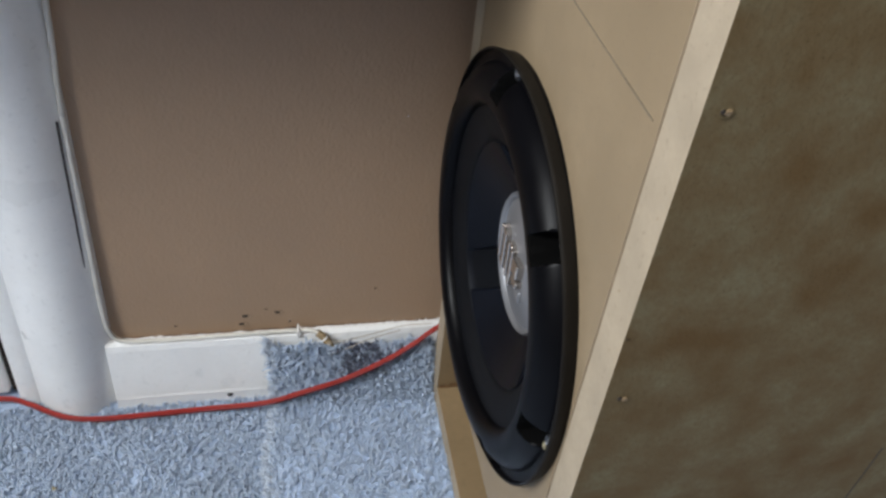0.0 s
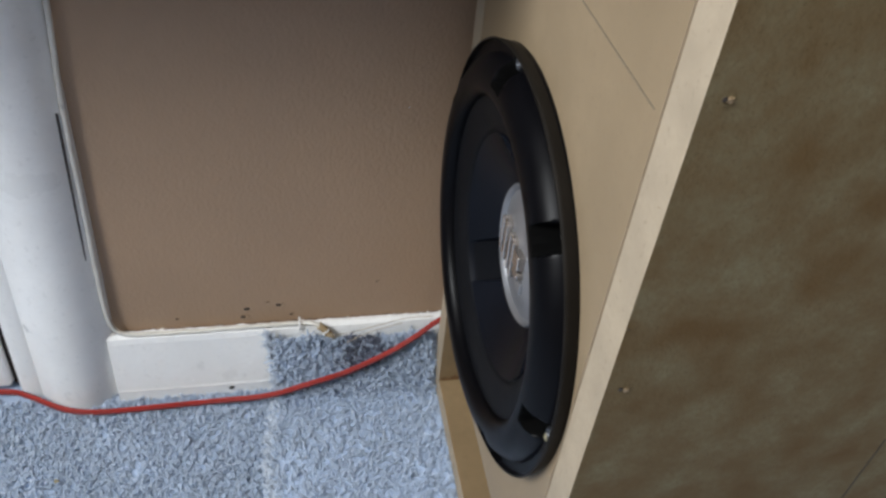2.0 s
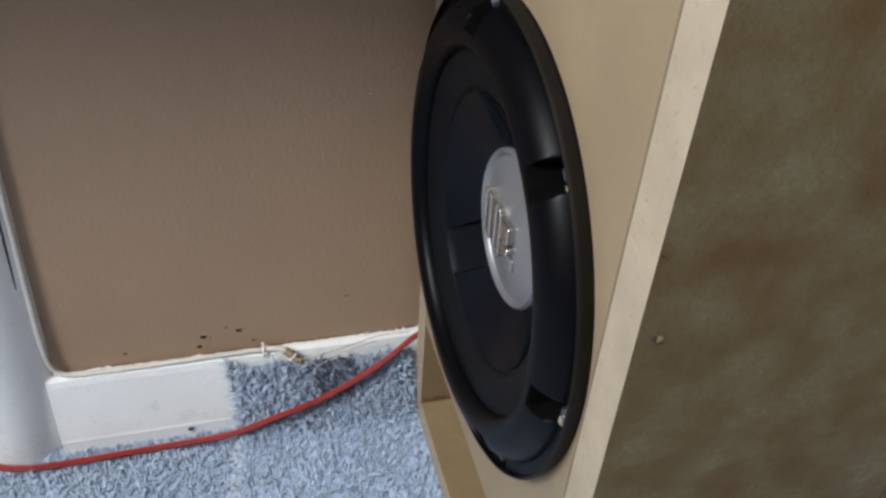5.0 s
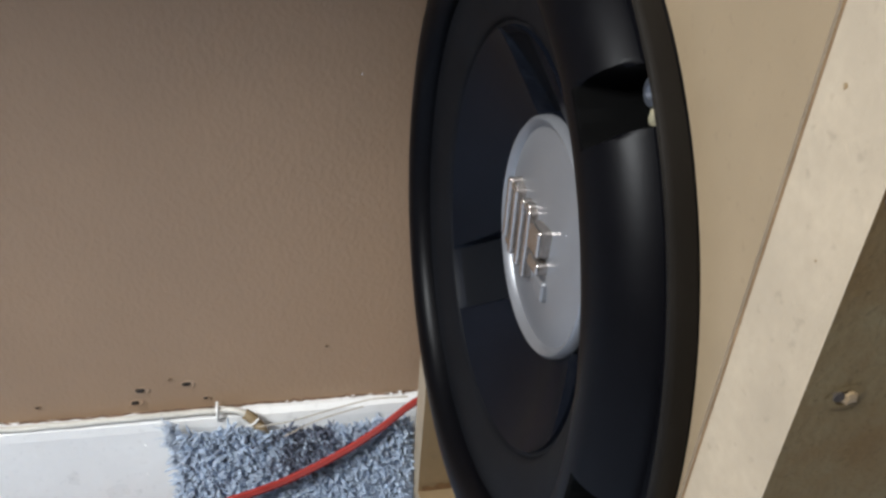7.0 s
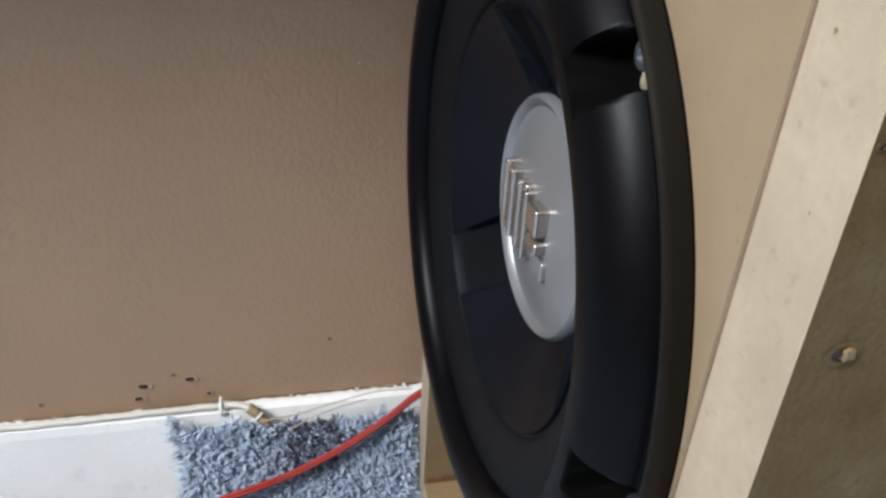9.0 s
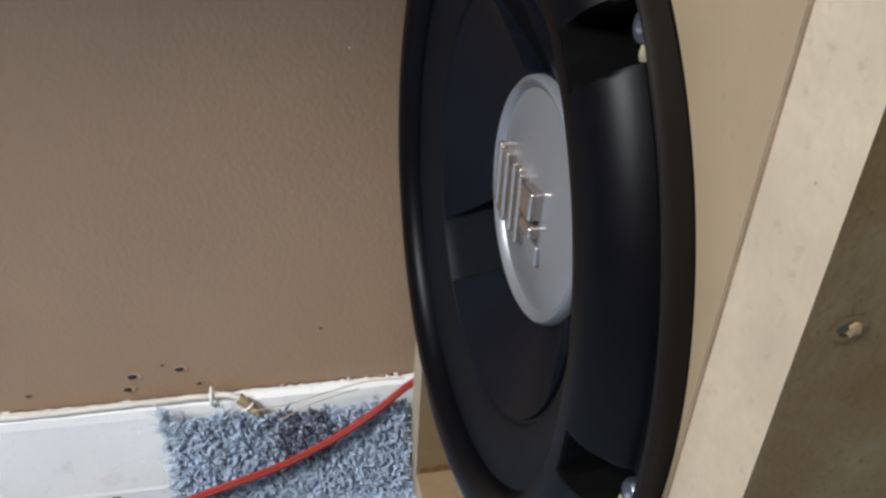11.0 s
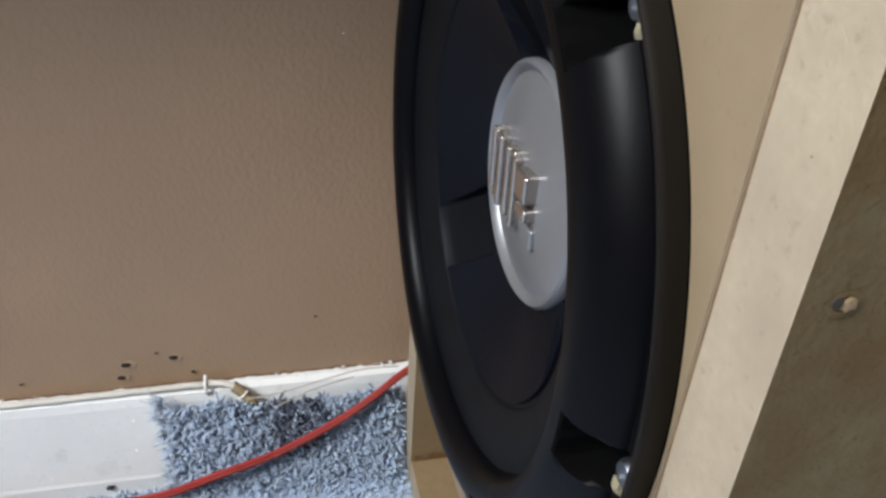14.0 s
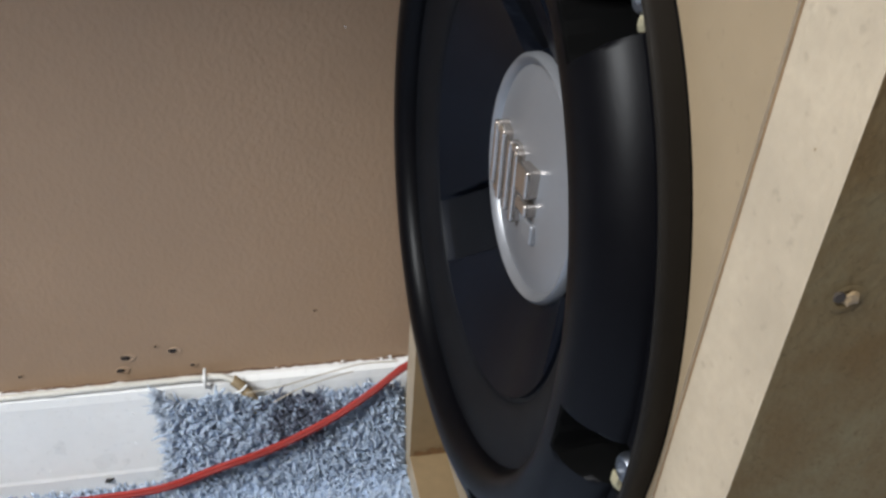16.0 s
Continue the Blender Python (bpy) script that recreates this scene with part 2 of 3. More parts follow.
def hole(parent, x, z, size):
    """An old screw hole in the wall: a raised chipped lip round a dark disc painted as its shade."""
    bm = bmesh.new()
    k = 14
    rings = []
    for r, d in ((1.0, 0.0), (0.8, -0.0004), (0.55, -0.0003), (0.4, 0.0004)):
        rings.append([bm.verts.new((math.cos(2 * math.pi * i / k) * r * size * (1.15 + 0.3 * noise.noise((x * 90, i * 0.9, r))),
                                    d - 0.0003, math.sin(2 * math.pi * i / k) * r * size * 0.72)) for i in range(k)])
    for r0, r1 in zip(rings, rings[1:]):
        for i in range(k):
            bm.faces.new((r0[i], r0[(i + 1) % k], r1[(i + 1) % k], r1[i]))
    ob = part("screw_hole", bm, CHIP if size > 0.0035 else WALL_PAINT, parent, "chipped old screw hole")
    ob.location = (x, WALL_Y, z)
    bm = bmesh.new()
    bmesh.ops.create_cone(bm, cap_ends=True, segments=12, radius1=size * 0.42, radius2=size * 0.36, depth=0.0008)
    bmesh.ops.rotate(bm, verts=bm.verts, matrix=Matrix.Rotation(radians(90), 3, "X"))
    bmesh.ops.translate(bm, verts=bm.verts, vec=(-size * 0.35, -0.0006, size * 0.12))
    for v in bm.verts:
        v.co.x = (v.co.x + size * 0.35) * (1.5 + 0.8 * noise.noise((x * 200, v.co.z * 900, 2))) - size * 0.35
    part("hollow_shade", bm, HOLE_GAP_SHADE, ob)


for hx, hz, hs in ((-0.1238, 0.0873, 0.0036), (-0.1480, 0.0850, 0.0038), (-0.1517, 0.0767, 0.0034), (-0.2014, 0.0788, 0.0016),
                   (-0.1150, 0.0765, 0.0022), (-0.1330, 0.0915, 0.0012), (-0.0485, 0.1072, 0.0012)):
    hole(wall_north, hx, hz, hs)


def skirting():
    profile = [(WALL_Y, 0), (-0.1120, 0), (-0.1118, 0.0125), (-0.1112, 0.0145), (-0.1075, 0.050), (-0.1062, 0.0620),
               (-0.1050, 0.0668), (-0.1020, 0.0690), (WALL_Y, 0.0690)]
    ob = part("baseboard", extruded(profile, -0.2545, EAST, "x", steps=40), WHITE_GLOSS)
    for v in ob.data.vertices:
        v.co.z += 0.0006 * noise.noise((v.co.x * 30, 0, v.co.z * 20)) * (v.co.z > 0.02)
    tagged(ob, "white gloss painted low baseboard along the wall", "baseboard", kind="structure")


skirting()


def casing():
    """The rounded white door casing beside the wall."""
    profile = [(-0.3325, WALL_Y + 0.1), (-0.3325, -0.0890), (-0.3310, -0.0955), (-0.3270, -0.0985), (-0.3170, -0.1000), (-0.3150, -0.0990),
               (-0.3130, -0.1022), (-0.3080, -0.1078), (-0.3020, -0.1128), (-0.2955, -0.1162), (-0.2885, -0.1180), (-0.2815, -0.1180),
               (-0.2755, -0.1165), (-0.2700, -0.1140), (-0.2650, -0.1108), (-0.2608, -0.1072), (-0.2572, -0.1036), (-0.2540, -0.1005),
               (-0.2525, WALL_Y), (-0.2525, WALL_Y + 0.1)]
    ob = part("door_casing", extruded(profile, 0.0, 0.472, "z", lean=0.04, steps=60), WHITE_GLOSS, smooth=True)
    tagged(ob, "rounded white gloss door casing", "door casing", kind="structure")
    # Backing added to close the gap, coloured dark in place of its shade.
    tagged(part("gap_backing", block((-0.40, -0.004, 0.0), (-0.29, 0.03, 0.471)), HOLE_GAP_SHADE), "added backing behind the casing, dark for the gap's shade", "door frame", kind="structure")
    crack = tube([(-0.2465, -0.1048, 0.268), (-0.2490, -0.1048, 0.225), (-0.2515, -0.1050, 0.180), (-0.2535, -0.1050, 0.150)], 0.0008, 8, jitter=0.0001)
    part("open_joint", crack, HOLE_GAP_SHADE, ob, "dark open crack beside the wire", True)
    # Dark strip set into the door gap to paint its shade.
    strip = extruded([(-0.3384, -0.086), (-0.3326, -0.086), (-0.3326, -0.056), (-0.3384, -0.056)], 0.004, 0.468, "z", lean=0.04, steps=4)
    tagged(part("gap_shade_strip", strip, HOLE_GAP_SHADE), "dark strip standing in for shade in the gap beside the door", "door frame", kind="structure")
    # The door is cut low so that the added overhang clears it.
    door = part("door_1", block((-1.125, -0.092, 0.006), (-0.3385, -0.052, 0.468), 0.003), WHITE_GLOSS)
    for v in door.data.vertices:
        v.co.x += 0.04 * min(v.co.z, 0.6) if v.co.x > -0.5 else 0
    tagged(door, "closed white painted door, cut low under the added overhang", "door", kind="structure")


casing()


# ---- carpet ----
def pile(name, spots, mat, label, height=0.0060, radius=0.00080, seed=1, strands=3, category="carpet pile"):
    """Curled carpet tufts: spots are rows of x, y, z and an upward direction."""
    rng = np.random.default_rng(seed)
    n = len(spots)
    base, up = spots[:, :3], spots[:, 3:6]
    swell = np.sin(base[:, 0] * 690 + 2.6 * np.sin(base[:, 1] * 310)) * np.sin(base[:, 1] * 830 + base[:, 2] * 800 + 2.3 * np.sin(base[:, 0] * 270 + 1.0))
    base = base + up * (0.0019 * swell)[:, None]
    lean = rng.normal(0, 0.3, (n, 3))
    clump = np.stack([np.sin(base[:, 0] * 610 + 2.4 * np.sin(base[:, 1] * 330 + base[:, 2] * 300)), np.sin(base[:, 1] * 560 + base[:, 2] * 500 + 2.2 * np.sin(base[:, 0] * 290)),
                      0.3 * np.sin(base[:, 0] * 420 + base[:, 2] * 700)], 1)
    way = up + lean + 0.34 * clump
    h = height * rng.uniform(0.7, 1.15, n)
    base, way, h = (np.repeat(a, strands, axis=0) for a in (base, way, h))
    n *= strands
    base = base + rng.normal(0, 0.00042, (n, 3)) * (1, 1, 0.5)
    way = way + rng.normal(0, 0.16, (n, 3))
    way /= np.linalg.norm(way, axis=1)[:, None]
    curl = rng.normal(0, 0.55, (n, 3))
    h = h * rng.uniform(0.8, 1.1, n)
    r = radius * rng.uniform(0.7, 1.3, n)
    u = np.cross(way, rng.normal(0, 1, (n, 3)))
    u /= np.linalg.norm(u, axis=1)[:, None]
    w = np.cross(way, u)
    sections, sides = ((0.0, 0.75), (0.5, 1.15), (0.88, 0.8)), 3
    k = len(sections) * sides
    verts = np.zeros((n, k + 1, 3))
    for c, (f, wide) in enumerate(sections):
        centre = base + way * (h * f)[:, None] + curl * (h * f * f * 0.45)[:, None]
        for j in range(sides):
            a = 2 * math.pi * j / sides + c * 0.5
            verts[:, c * sides + j] = centre + (u * math.cos(a) + w * math.sin(a)) * (r * wide)[:, None]
    verts[:, k] = base + way * (h * 1.06)[:, None] + curl * (h * 0.49)[:, None]
    faces = [(c * sides + j, c * sides + (j + 1) % sides, (c + 1) * sides + (j + 1) % sides, (c + 1) * sides + j)
             for c in range(len(sections) - 1) for j in range(sides)]
    tri = [(k - sides + j, k - sides + (j + 1) % sides, k) for j in range(sides)]
    off = np.arange(n) * (k + 1)
    quads = (np.array(faces)[None] + off[:, None, None]).reshape(-1, 4)
    tris = (np.array(tri)[None] + off[:, None, None]).reshape(-1, 3)
    me = bpy.data.meshes.new(name)
    me.from_pydata(verts.reshape(-1, 3).tolist(), [], quads.tolist() + tris.tolist())
    me.materials.append(mat)
    me.polygons.foreach_set("use_smooth", [True] * len(me.polygons))
    return tagged(new(name, me), label, category, kind="stuff")


def scattered(x0, x1, y0, y1, step, seed):
    rng = np.random.default_rng(seed)
    gx, gy = np.meshgrid(np.arange(x0, x1, step), np.arange(y0, y1, step))
    p = np.stack([gx.ravel(), gy.ravel()], 1)
    return p + rng.normal(0, step * 0.33, p.shape), rng


p, rng = scattered(-0.40, -0.12, -0.27, -0.104, 0.0016, 3)
keep = (p[:, 1] < -0.1045) | (p[:, 0] < -0.32)
p = p[keep]
rows = np.zeros((len(p), 6))
rows[:, :2], rows[:, 5] = p, 1
# a trodden crease runs across the pile
along = (p[:, 0] + 0.2601) * 0.705 - (p[:, 1] + 0.1475) * 0.709
across = (p[:, 0] + 0.2601) * 0.709 + (p[:, 1] + 0.1475) * 0.705 + 0.0012 * np.sin(along * 260)
crease = np.exp(-(across / 0.0016) ** 2) * (along > -0.012) * (along < 0.075)
rows[:, 2] = -0.0026 - 0.0030 * crease
rows[:, 3] += 0.25 * np.sin(p[:, 0] * 60 + p[:, 1] * 35)
rows[:, 4] += 0.25 * np.sin(p[:, 1] * 70 - p[:, 0] * 20)
pile("carpet_pile", rows, CARPET, "blue-grey cut pile carpet, worn and ruffled", height=0.0058, seed=5)

# the loose offcut, lying on the carpet and turned up against the baseboard
EDGE_X, OFF_END = -0.131, -0.0004


def offcut_section(s):
    """The offcut's height profile: s metres from the turned-up edge towards the room. Returns y, z and the surface normal."""
    bend = 0.062
    if s < bend:
        f = s / bend
        y = -0.1135 - 0.017 * f ** 1.6
        z = 0.0735 - 0.0673 * f ** 0.92
        return y, z, Vector((0, -0.93, 0.36)).lerp(Vector((0, -0.55, 0.83)), f)
    return -0.1305 - (s - bend), 0.0062, Vector((0, 0, 1))


def offcut():
    bm = bmesh.new()
    prev = None
    stations = [0.0, 0.01, 0.02, 0.03, 0.04, 0.05, 0.058, 0.066, 0.08, 0.12, 0.2, 0.3, 0.4]
    for s in stations:
        y, z, nrm = offcut_section(s)
        xs = [EDGE_X + 0.005 + i * ((OFF_END if s < 0.07 else 0.05) - EDGE_X - 0.005) / 24 for i in range(25)]
        row = [bm.verts.new((x + (0.004 * math.sin(s * 40) if i == 0 else 0), y, max(0.0064, z + 0.0018) - (0.016 if s < 0.005 else 0.009 if s < 0.012 else 0.003 if s < 0.022 else 0.0))) for i, x in enumerate(xs)]
        low = [bm.verts.new((v.co.x, v.co.y + 0.001, v.co.z - 0.0030)) for v in row]
        loop = row + low[::-1]
        if prev:
            for i in range(50):
                bm.faces.new((prev[i], prev[(i + 1) % 50], loop[(i + 1) % 50], loop[i]))
        else:
            bm.faces.new(loop)
        prev = loop
    bm.faces.new(prev)
    ob = part("carpet_offcut", bm, CARPET_BASE)
    tagged(ob, "loose blue-grey carpet offcut turned up against the baseboard", "carpet")
    q, rng2 = scattered(EDGE_X, 0.008, 0.0, 0.20, 0.0015, 9)
    edge = EDGE_X + 0.004 * np.sin(q[:, 1] * 40) + 0.002 * np.sin(q[:, 1] * 170)
    q = q[(q[:, 0] > edge) & (q[:, 1] > 0.003 + 0.0015 * np.sin(q[:, 0] * 90) + 0.045 * (q[:, 0] - EDGE_X) + 0.004 * np.exp(-((q[:, 0] + 0.083) / 0.008) ** 2))]
    q = q[(q[:, 0] < -0.0035) | (q[:, 1] > 0.068)]
    out = np.zeros((len(q), 6))
    for i, (x, s) in enumerate(q):
        y, z, nrm = offcut_section(max(0.0, s))
        tilt = -0.5 if x < edge[0] + 0.01 else 0.0
        out[i] = (x, y, z - 0.0018, nrm.x + tilt + 0.3 * math.sin(x * 70 + s * 50), nrm.y + 0.25 * math.sin(s * 80), nrm.z)
    dirt = ((q[:, 0] + 0.062) / 0.017) ** 2 + ((q[:, 1] - 0.018) / 0.018) ** 2 < 1 + 1.2 * np.sin(q[:, 0] * 410) * np.sin(q[:, 1] * 380)
    dirt &= rng2.random(len(q)) < 0.75
    soiled = pile("soiled_patch", out[dirt], CARPET_SOILED, "dark soiled patch of pile", height=0.0060, seed=17, category="")
    soiled.parent = ob
    out = out[~dirt]
    tufts = pile("tufted_surface", out, CARPET, "", height=0.0056, seed=11, category="")
    tufts.parent = ob
    e = np.linspace(0.0, 0.20, 900)
    rows = np.zeros((900, 6))
    for i, s in enumerate(e):
        y, z, nrm = offcut_section(s)
        rows[i] = (EDGE_X + 0.004 * math.sin(s * 40) + random.gauss(0, 0.0012), y, z - random.random() * 0.005, -1.0, nrm.y * 0.4, 0.35)
    fringe = pile("frayed_edge", rows, CARPET_EDGE, "pale frayed cut edge", height=0.0058, radius=0.00055, seed=13, category="")
    fringe.parent = ob


offcut()

# ---- the speaker box ----
NEAR, FAR, HIGH, DEEP, BOARD = -0.377, -0.1185, 0.505, 0.34, 0.0182
PORT_TOP = 0.1065
SUB_Y, SUB_Z = -0.2462, 0.2633
BOLTS, PHASE = 7, radians(30.7)


def board(name, lo, hi, parent, face, edges, label="", bevel=0.00012):
    """An MDF board with pale cut edges: the two large faces take one material, the rims the other."""
    size = [b - a for a, b in zip(lo, hi)]
    thin = size.index(min(size))
    ob = part(name, block(lo, hi, bevel, 1), face, parent, label, mats=(edges,))
    for poly in ob.data.polygons:
        poly.material_index = 0 if abs(poly.normal[thin]) > 0.9 else 1
    return ob


def holed_board(lo, hi, cy, cz, r, k=96):
    """A board across x with a round hole through it."""
    bm = bmesh.new()
    angles = sorted([2 * math.pi * i / k for i in range(k)] + [math.atan2(z - cz, y - cy) % (2 * math.pi) for y in (lo[1], hi[1]) for z in (lo[2], hi[2])])
    loops = []
    for x in (lo[0], hi[0]):
        ring, rim = [], []
        for a in angles:
            c, d = math.cos(a), math.sin(a)
            far = min(((hi[1] if c > 0 else lo[1]) - cy) / c if abs(c) > 1e-6 else 9, ((hi[2] if d > 0 else lo[2]) - cz) / d if abs(d) > 1e-6 else 9)
            ring.append(bm.verts.new((x, cy + r * c, cz + r * d)))
            rim.append(bm.verts.new((x, cy + far * c, cz + far * d)))
        loops.append((ring, rim))
    n = len(angles)
    (r0, o0), (r1, o1) = loops
    for i in range(n):
        j = (i + 1) % n
        for q in ((r0[i], r0[j], o0[j], o0[i]), (r1[i], r1[j], o1[j], o1[i]), (r0[i], r0[j], r1[j], r1[i]), (o0[i], o0[j], o1[j], o1[i])):
            bm.faces.new(q)
    return bm


def speaker_box():
    box = thing("speaker_box", "raw MDF subwoofer enclosure with slot port, standing on carpet", "speaker box", (0, 0, 0))
    z0 = 0.0092
    near = board("side_panel", (0, NEAR, z0), (DEEP, NEAR + BOARD, HIGH), box, MDF_SIDE_SHADED, MDF_EDGE, "brown MDF side panel, darkened as the shaded side, with pale cut edge")
    board("side_panel", (0, FAR - BOARD, z0), (DEEP, FAR, HIGH), box, PORT_FACE_SHADED, MDF_EDGE)
    a, b = NEAR + BOARD + 0.0016, FAR - BOARD - 0.0008
    baffle = part("baffle", holed_board((0.0002, a, PORT_TOP), (BOARD, b, HIGH - BOARD - 0.0004), SUB_Y, SUB_Z, 0.1035), MDF_FACE, box, "pale MDF front baffle with round cutout", mats=(MDF_EDGE,))
    for poly in baffle.data.polygons:
        poly.material_index = 0 if abs(poly.normal.x) > 0.9 else 1
    board("bottom_panel", (0, a, z0), (DEEP - BOARD - 0.0004, b, z0 + BOARD), box, PORT_FACE_SHADED, MDF_EDGE)
    board("top_panel", (0, a, HIGH - BOARD), (DEEP - BOARD - 0.0004, b, HIGH), box, MDF_FACE, MDF_EDGE)
    board("back_panel", (DEEP - BOARD, a, z0), (DEEP, b, HIGH), box, MDF_FACE, MDF_EDGE)
    board("port_shelf", (BOARD + 0.0004, a, PORT_TOP), (DEEP - 0.08, b, PORT_TOP + BOARD), box, PORT_FACE_SHADED, MDF_EDGE)
    part("glue_line", block((0.0008, NEAR + BOARD, z0), (0.006, a, HIGH)), GLUE, near, "brown glue line in the joint")
    part("pencil_line", block((-0.0002, -0.3526, 0.4214), (0.0006, -0.205, 0.42175)), PENCIL, baffle)
    part("pencil_line", block((0.1440, NEAR - 0.0003, 0.14), (0.1446, NEAR + 0.0005, 0.262)), SCORED, near)
    for x, z, s in ((0.0074, 0.4395, 0.0017), (0.0076, 0.3146, 0.0020), (0.0014, 0.3484, 0.0007), (0.0076, 0.19, 0.0012)):
        bm = bmesh.new()
        k, rings = 16, []
        for r, d in ((1.25, 0.0), (1.0, -0.00006), (0.75, -0.00006), (0.5, 0.0003)):
            rings.append([bm.verts.new((x + math.cos(2 * math.pi * i / k) * r * s * (1.2 + 0.35 * noise.noise((z * 99, i * 0.8, r))), NEAR + d - 0.0002,
                                        z + math.sin(2 * math.pi * i / k) * r * s)) for i in range(k)])
        for r0, r1 in zip(rings, rings[1:]):
            for i in range(k):
                bm.faces.new((r0[i], r0[(i + 1) % k], r1[(i + 1) % k], r1[i]))
        crater = part("screw_hole", bm, MDF_SIDE_SHADED, near, "frayed countersunk screw hole")
        # Near-black disc, off-centre, painted for the shade inside the screw hole.
        bm = bmesh.new()
        bmesh.ops.create_cone(bm, cap_ends=True, segments=12, radius1=s * 0.5, radius2=s * 0.45, depth=0.0008)
        bmesh.ops.rotate(bm, verts=bm.verts, matrix=Matrix.Rotation(radians(90), 3, "X"))
        bmesh.ops.translate(bm, verts=bm.verts, vec=(x - s * 0.75, NEAR - 0.0002, z + s * 0.25))
        part("hollow_shade", bm, HOLE_GAP_SHADE, crater)
        if s > 0.001:
            bm = bmesh.new()
            bmesh.ops.create_icosphere(bm, subdivisions=2, radius=s * 0.75)
            for v in bm.verts:
                v.co *= 0.85 + 0.6 * noise.noise(v.co / s * 1.5 + Vector((0, z * 80, 0)))
                v.co.y *= 0.35
            bmesh.ops.translate(bm, verts=bm.verts, vec=(x + s * 0.25, NEAR - 0.0003, z + s * 0.1))
            part("filler", bm, PORT_FACE_SHADED, crater, "cream filler plug")
    for y, z, r in ((-0.3730, 0.3990, 0.0004), (-0.3640, 0.3590, 0.0006), (-0.3700, 0.3350, 0.0003), (-0.3620, 0.4350, 0.0003)):
        bm = bmesh.new()
        bmesh.ops.create_icosphere(bm, subdivisions=2, radius=r)
        for v in bm.verts:
            v.co *= 0.8 + 0.6 * noise.noise(v.co / r + Vector((y * 90, z * 70, 0)))
            v.co.x *= 0.25
        bmesh.ops.translate(bm, verts=bm.verts, vec=(0, y, z))
        part("dent", bm, PORT_FACE_SHADED, near, "small dark knock in the edge")
    # rusty smear along the inner bottom corner of the port
    bm = bmesh.new()
    k = 22
    top = [bm.verts.new((0.002 + 0.05 * i / k, b - 0.0005, z0 + BOARD + 0.0012 + 0.007 * max(0.05, noise.noise((i * 0.55, 3, 1)) + 0.45))) for i in range(k + 1)]
    low = [bm.verts.new((0.002 + 0.05 * i / k, b - 0.0005, z0 + BOARD + 0.0003)) for i in range(k + 1)]
    for i in range(k):
        bm.faces.new((low[i], low[i + 1], top[i + 1], top[i]))
    part("stain", bm, RUST_STAIN, box, "rust-brown glue stain")
    return box


speaker_box()

# ---- the subwoofer ----


def slot_depth(a, r, d):
    """Cutouts for the bolts in the moulded rim."""
    gap = 2 * math.pi / BOLTS
    off = (a - PHASE + gap / 2) % gap - gap / 2
    across = abs(off) * r
    inner = 0.0955
    side = (0.0070 - across) / 0.0022
    along = min((r - inner) / 0.0012 + 0.5 * (1 - (across / 0.0064) ** 2), (0.1124 - r) / 0.0008)
    f = max(0.0, min(1.0, side, along))
    f = f * f * (3 - 2 * f)
    return d + (-0.0004 - d) * f


